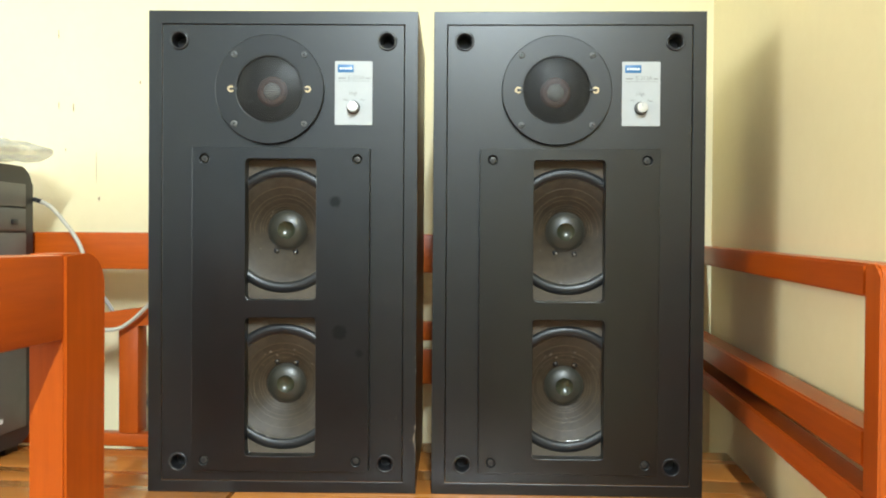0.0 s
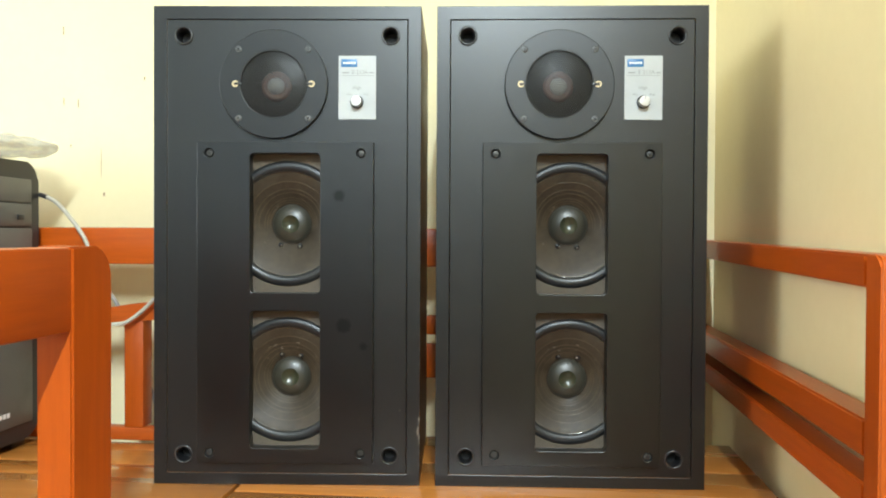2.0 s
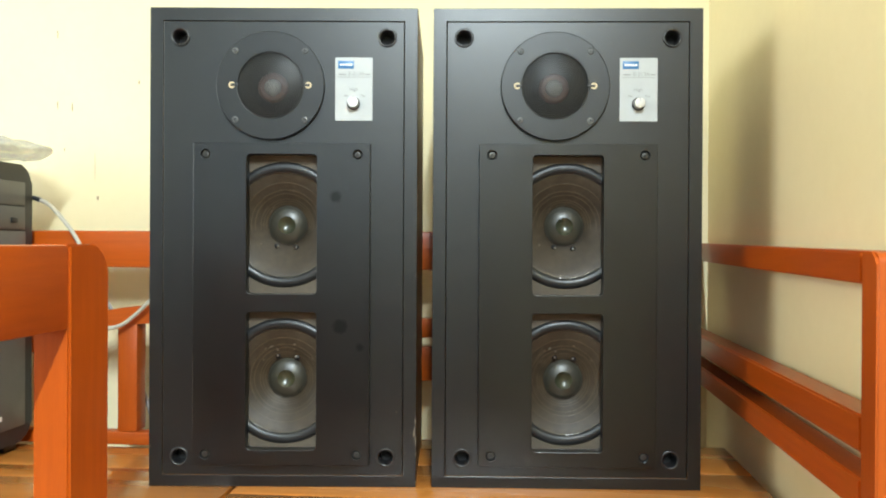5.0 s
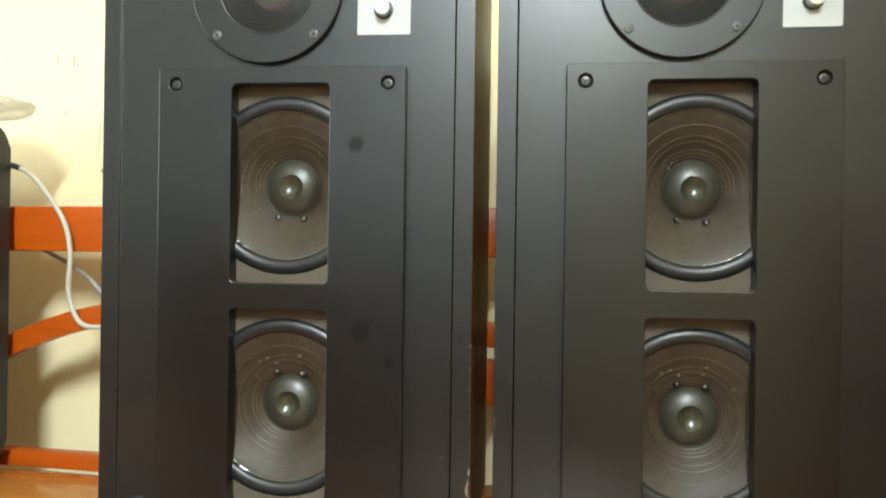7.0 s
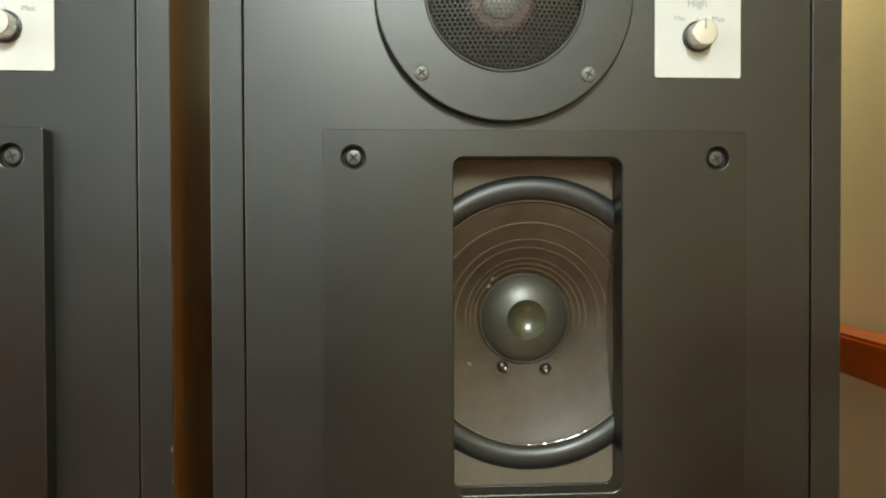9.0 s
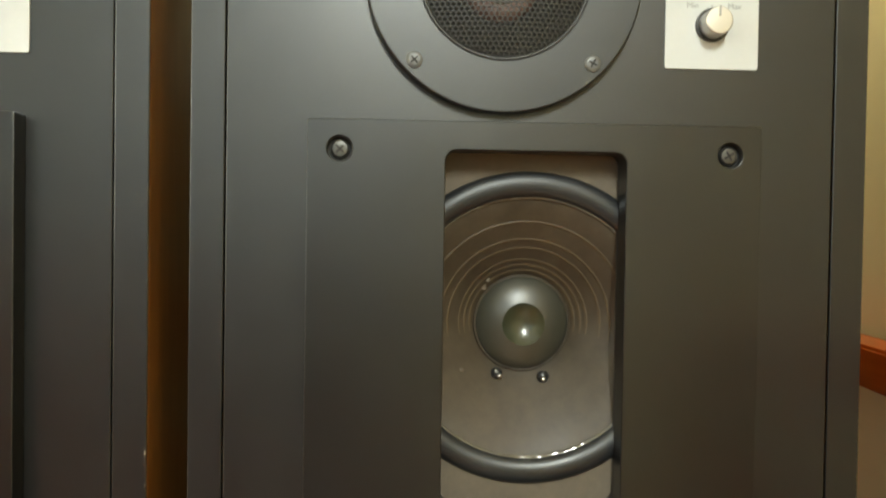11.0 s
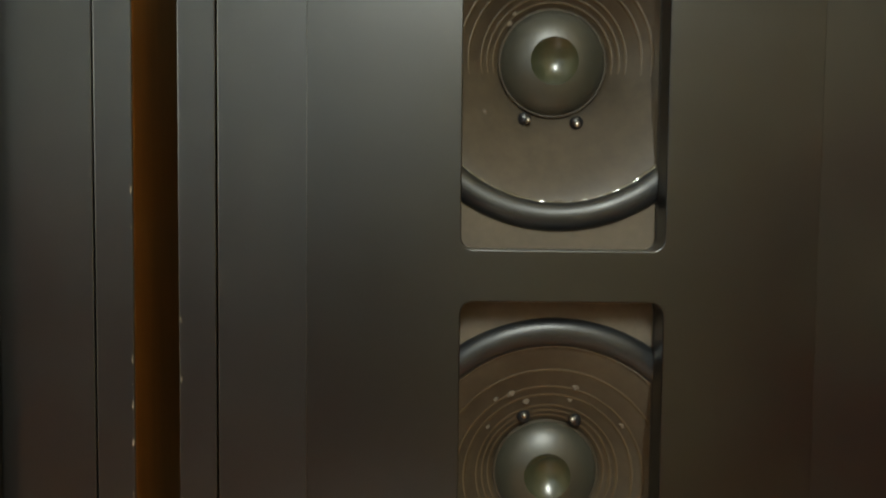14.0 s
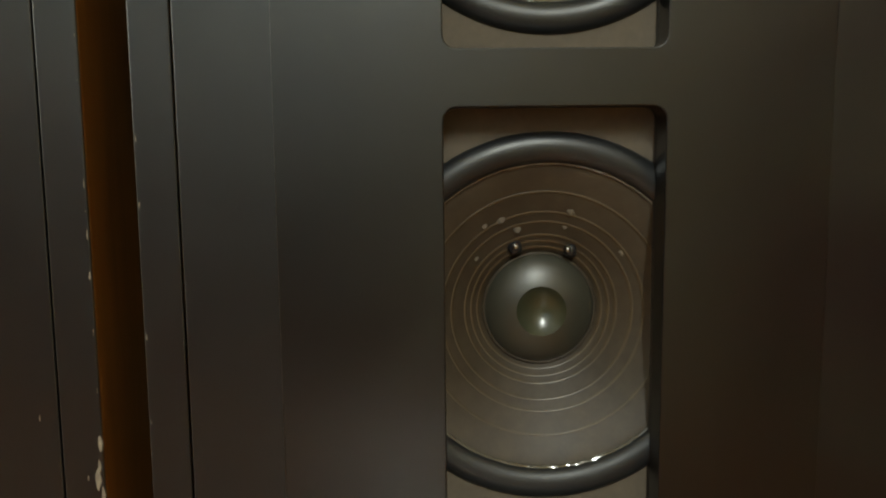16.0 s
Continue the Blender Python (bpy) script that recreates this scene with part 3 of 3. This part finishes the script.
# ---------------------------------------------------------------- wooden sofa
sofa = empty("wooden_sofa", pose(0, 0, 0), "orange lacquered wooden sofa with slatted arms", "sofa")
SX0, SX1, SY0, SY1 = -1.35, 0.232, -0.318, 0.215
JOINT = -0.370
GAP = 0.0022
# seat boards: a level bay under the speakers, a bay with a lower rear beside it
for k, (y0, y1) in enumerate(((-0.318, -0.19), (-0.19, -0.055), (-0.055, 0.08), (0.08, 0.215))):
    part("seat_board", box(JOINT + GAP, SX1 - 0.007, y0 + GAP / 2, y1 - GAP / 2, -0.022, 0.0, 0.002), SEATX, sofa)
for k, (y0, y1, z) in enumerate(((-0.318, -0.17, 0), (-0.17, -0.02, 0), (-0.02, 0.055, -0.031), (0.055, 0.135, -0.031), (0.135, 0.245, -0.031))):
    part("seat_board", box(SX0, JOINT - GAP, y0 + GAP / 2, y1 - GAP / 2, z - 0.022, z, 0.003), SEATX, sofa)
part("seat_rail", box(SX0, SX1, -0.316, -0.290, -0.085, -0.0225, 0.003), WOODX, sofa)
part("seat_rail", box(SX0, SX1, 0.19, 0.213, -0.085, -0.0545, 0.003), WOODX, sofa)
part("seat_rail", box(JOINT - 0.02, JOINT + 0.02, -0.29, 0.19, -0.085, -0.0545, 0.003), WOODY, sofa)
# back
part("back_top_rail", box(SX0, 0.188, 0.250, 0.278, 0.236, 0.2915, 0.003), WOODX, sofa)
part("back_bottom_rail", box(SX0, -0.20, 0.250, 0.272, -0.0305, -0.011, 0.002), WOODX, sofa)
part("back_slat", box(-0.655, -0.6245, 0.252, 0.282, -0.0108, 0.152, 0.002), WOODZ, sofa)
part("back_rail", box(-0.40, 0.188, 0.252, 0.270, 0.138, 0.165, 0.002), WOODX, sofa)
part("back_rail", box(-0.40, 0.188, 0.252, 0.270, 0.075, 0.124, 0.002), WOODX, sofa)


def arch(x0, x1, base, rise, thick, y0, y1, n=24):
    """A bowed rail that rises to its middle."""
    bm = bmesh.new()
    rows = []
    for i in range(n + 1):
        u = i / n
        x = x0 + (x1 - x0) * u
        z = base + rise * (1 - (2 * u - 1) ** 2)
        rows.append([bm.verts.new(c) for c in ((x, y0, z), (x, y1, z), (x, y1, z + thick), (x, y0, z + thick))])
    for a, b in zip(rows, rows[1:]):
        for k in range(4):
            bm.faces.new((a[k], a[(k + 1) % 4], b[(k + 1) % 4], b[k]))
    bm.faces.new(rows[0])
    bm.faces.new(rows[-1])
    return bm


part("arched_rail", arch(-0.95, -0.22, 0.005, 0.148, 0.027, 0.2505, 0.2685), WOODX, sofa, "bowed rail of the back")
# side arm along the wall
AX0, AX1 = 0.204, 0.231


def panel_yz(pts, x0, x1, bevel):
    bm = bmesh.new()
    a = [bm.verts.new((x0, y, z)) for y, z in pts]
    b = [bm.verts.new((x1, y, z)) for y, z in pts]
    bm.faces.new(a)
    bm.faces.new(b)
    for i in range(len(pts)):
        k = (i + 1) % len(pts)
        bm.faces.new((a[i], a[k], b[k], b[i]))
    bmesh.ops.bevel(bm, geom=[e for e in bm.edges if abs(e.verts[0].co.x - e.verts[1].co.x) < 1e-6], offset=bevel, segments=2, affect="EDGES")
    return bm


def arm_frame(x0, x1, y_front, y_back, parent):
    """Side frame: a front post with a rounded top, a top rail that dips slightly forwards, two lower rails."""
    def prism(pts, material, name, bevel=0.002):
        part(name, panel_yz(pts, x0, x1, bevel), material, parent)

    r, p1 = 0.009, y_front + 0.027
    prism([(y_front, -0.42), (p1, -0.42), (p1, 0.2690)] + [(y_front + r - r * math.sin(a), 0.2688 - r + r * math.cos(a)) for a in (math.pi / 2 * i / 6 for i in range(7))], WOODZ, "arm_post")
    for name, t0, t1, thick in (("arm_top_rail", 0.2692, 0.2775, 0.0250), ("arm_rail", 0.1455, 0.1460, 0.0290), ("arm_rail", 0.0972, 0.1020, 0.0265)):
        prism([(p1 + 0.0004, t0 - thick), (y_back, t1 - thick), (y_back, t1), (p1 + 0.0004, t0)], WOODY, name)


arm_frame(AX0, AX1, -0.304, 0.3845, sofa)
part("back_post", box(AX0, AX1, 0.281, 0.309, -0.42, -0.03, 0.003), WOODZ, sofa)
for x in (-0.40, SX0):
    part("leg", box(x, x + 0.04, -0.288, -0.25, -0.42, -0.086, 0.003), WOODZ, sofa)
    part("leg", box(x, x + 0.04, 0.150, 0.188, -0.42, -0.086, 0.003), WOODZ, sofa)

# ---------------------------------------------------------------- wooden armchair beside the sofa
chair = empty("wooden_armchair", pose(0, 0, 0), "orange lacquered wooden armchair with rounded arm corner", "armchair")


def side_frame(x0, x1, y0, y1, parent):
    """Arm frame: a post at each end and a deep top rail; the far upper corner is rounded."""
    bm = bmesh.new()
    r, top = 0.030, 0.2712
    out = [(y1 - 0.060, -0.42), (y1, -0.42)] + [(y1 - r + r * math.cos(a), top - r + r * math.sin(a)) for a in (math.pi / 2 * i / 10 for i in range(11))] + [(y1 - 0.060, top)]
    a = [bm.verts.new((x0, y, z)) for y, z in out]
    b = [bm.verts.new((x1, y, z)) for y, z in out]
    bm.faces.new(a)
    bm.faces.new(b)
    for i in range(len(out)):
        k = (i + 1) % len(out)
        bm.faces.new((a[i], a[k], b[k], b[i]))
    bmesh.ops.bevel(bm, geom=[e for e in bm.edges if abs(e.verts[0].co.x - e.verts[1].co.x) < 1e-6], offset=0.0022, segments=2, affect="EDGES")
    part("arm_post", bm, WOODZ, parent)
    part("arm_top_rail", box(x0 + 0.0015, x1 - 0.001, y0 + 0.05, y1 - 0.0605, 0.2030, top - 0.0008, 0.0022), WOODY, parent)
    part("front_post", box(x0, x1, y0, y0 + 0.0495, -0.42, top, 0.004), WOODZ, parent)


side_frame(-0.4395, -0.4080, -0.88, -0.2405, chair)
side_frame(-1.08, -1.05, -0.88, -0.2405, chair)
part("seat", box(-1.0495, -0.440, -0.86, -0.335, -0.06, -0.035, 0.004), SEATX, chair)
part("front_rail", box(-1.0495, -0.440, -0.86, -0.835, -0.12, -0.0605, 0.003), WOODX, chair)
part("rear_rail", box(-1.0495, -0.440, -0.295, -0.27, -0.12, -0.0605, 0.003), WOODX, chair)

# ---------------------------------------------------------------- computer tower on the sofa
TX, TY0, TY1, TZ = -0.780, 0.045, 0.234, -0.031
tower = empty("computer_tower", pose(0, 0, TZ), "grey and black computer tower standing on the wooden seat", "computer")
H = 0.418
part("case", box(TX - 0.40, TX - 0.035, TY0 + 0.003, TY1 - 0.003, 0.012, H - 0.004, 0.004), TOWERBLACK, tower, "black metal case")


part("front_bezel", panel_yz(rect(TY0, TY1, 0.012, H, 0.026, 8), TX - 0.0345, TX, 0.003), TOWERBLACK, tower, "black bezel with rounded corners")
iy0, iy1 = TY0 + 0.012, TY1 - 0.021
part("lower_panel", box(TX - 0.001, TX + 0.004, iy0, iy1, 0.036, H - 0.098, 0.002), TOWERGREY, tower, "grey front panel")
part("drive_cover", box(TX - 0.001, TX + 0.003, iy0, iy1, H - 0.095, H - 0.062, 0.0015), TOWERGREY, tower)
part("drive_cover", box(TX - 0.001, TX + 0.003, iy0, iy1, H - 0.060, H - 0.026, 0.0015), TOWERGREY, tower)
part("eject_button", box(TX + 0.0031, TX + 0.005, iy1 - 0.035, iy1 - 0.020, H - 0.086, H - 0.078, 0.0008), TOWERBLACK, tower)
for k, (a, b) in enumerate(((0.0, 0.007), (0.009, 0.013), (0.015, 0.022), (0.024, 0.030), (0.032, 0.038))):
    part("maker_mark", box(TX + 0.0041, TX + 0.0045, 0.120 + a, 0.120 + b, 0.052, 0.0585), WHITEINK, tower)
for y in (TY0 + 0.02, TY1 - 0.05):
    part("foot", box(TX - 0.06, TX - 0.01, y, y + 0.03, 0.0, 0.0125, 0.002), PLASTIC, tower)

# crumpled clear plastic sleeve lying on the tower
bm = bmesh.new()
nx, ny = 56, 30
grid = []
for i in range(nx + 1):
    row = []
    for j in range(ny + 1):
        u, v = i / nx, j / ny
        a = 2 * math.pi * v
        y = 0.0 + 0.322 * u
        swell = 0.12 + 0.88 * min(1.0, math.sin(math.pi * min(1, 0.1 + 0.9 * u)) * 1.5) ** 0.6
        cz = H + TZ + 0.0185 + 0.012 * u * u
        p = Vector((-0.860 + 0.105 * swell * math.cos(a), y, cz + 0.0175 * swell * math.sin(a)))
        q = noise.noise(p * 30) * 0.007 + noise.noise(p * 80) * 0.004
        p.z += q * (0.4 + swell * 0.6)
        if y < TY1:
            p.z = max(H + TZ + 0.0006, p.z)
        p.x += noise.noise(p * 45 + Vector((5, 0, 0))) * 0.007
        row.append(bm.verts.new(p))
    grid.append(row)
for i in range(nx):
    for j in range(ny):
        bm.faces.new((grid[i][j], grid[i + 1][j], grid[i + 1][j + 1], grid[i][j + 1]))
bm.faces.new(grid[0][:ny])
bm.faces.new(grid[nx][:ny])
bmesh.ops.remove_doubles(bm, verts=bm.verts, dist=1e-6)
tagged(part("plastic_sleeve", bm, FILM, angle=22), "crumpled clear plastic sleeve lying on the tower", "plastic bag")

# ---------------------------------------------------------------- cables
tagged(part("white_cable", tube([(-0.781, 0.236, 0.340), (-0.760, 0.236, 0.333), (-0.743, 0.236, 0.319), (-0.717, 0.236, 0.288), (-0.703, 0.236, 0.262), (-0.698, 0.236, 0.231), (-0.699, 0.236, 0.185), (-0.683, 0.236, 0.151), (-0.650, 0.236, 0.148), (-0.622, 0.235, 0.164), (-0.580, 0.232, 0.200), (-0.53, 0.228, 0.225)], 0.0031), CABLE, angle=60), "white round cable hanging from the tower in a loop", "cable")
tagged(part("grey_cable", tube([(-0.80, 0.300, 0.245), (-0.75, 0.300, 0.222), (-0.71, 0.300, 0.195), (-0.685, 0.300, 0.160), (-0.668, 0.300, 0.12), (-0.650, 0.300, 0.07), (-0.62, 0.300, -0.02), (-0.60, 0.300, -0.25), (-0.60, 0.290, -0.4155)], 0.0032), GREYCABLE, angle=60), "grey cable running down behind the sofa back", "cable")

part("cable_plug", tube([(-0.7805, 0.2362, 0.3403), (-0.774, 0.2362, 0.3385), (-0.768, 0.2362, 0.3365)], 0.0036), TOWERBLACK, bpy.data.objects["white_cable"], "black plug")

# scuffs on the back wall
rnd = random.Random(11)
for x, z, w, h in ((-0.8311, 0.5053, 0.0023, 0.0145), (-0.8051, 0.5022, 0.0029, 0.0166), (-0.8311, 0.6248, 0.0021, 0.0166), (-0.7594, 0.3485, 0.0041, 0.0083), (-0.7646, 0.3994, 0.0010, 0.0571), (-0.8186, 0.4306, 0.0021, 0.0062), (-0.6877, 0.5417, 0.0041, 0.0073)):
    pts = [(x + w * rnd.uniform(0.3, 0.6) * math.cos(2 * math.pi * i / 10), z + h * rnd.uniform(0.35, 0.55) * math.sin(2 * math.pi * i / 10)) for i in range(10)]
    bm = bmesh.new()
    f = [bm.verts.new((px, BACK - 0.0006, pz)) for px, pz in pts]
    k = [bm.verts.new((px, BACK + 0.0005, pz)) for px, pz in pts]
    bm.faces.new(f)
    for i in range(10):
        bm.faces.new((f[i], f[(i + 1) % 10], k[(i + 1) % 10], k[i]))
    tagged(part("wall_scuff", bm, MARK), "small brown scuff on the cream wall", "stain", kind="structure")
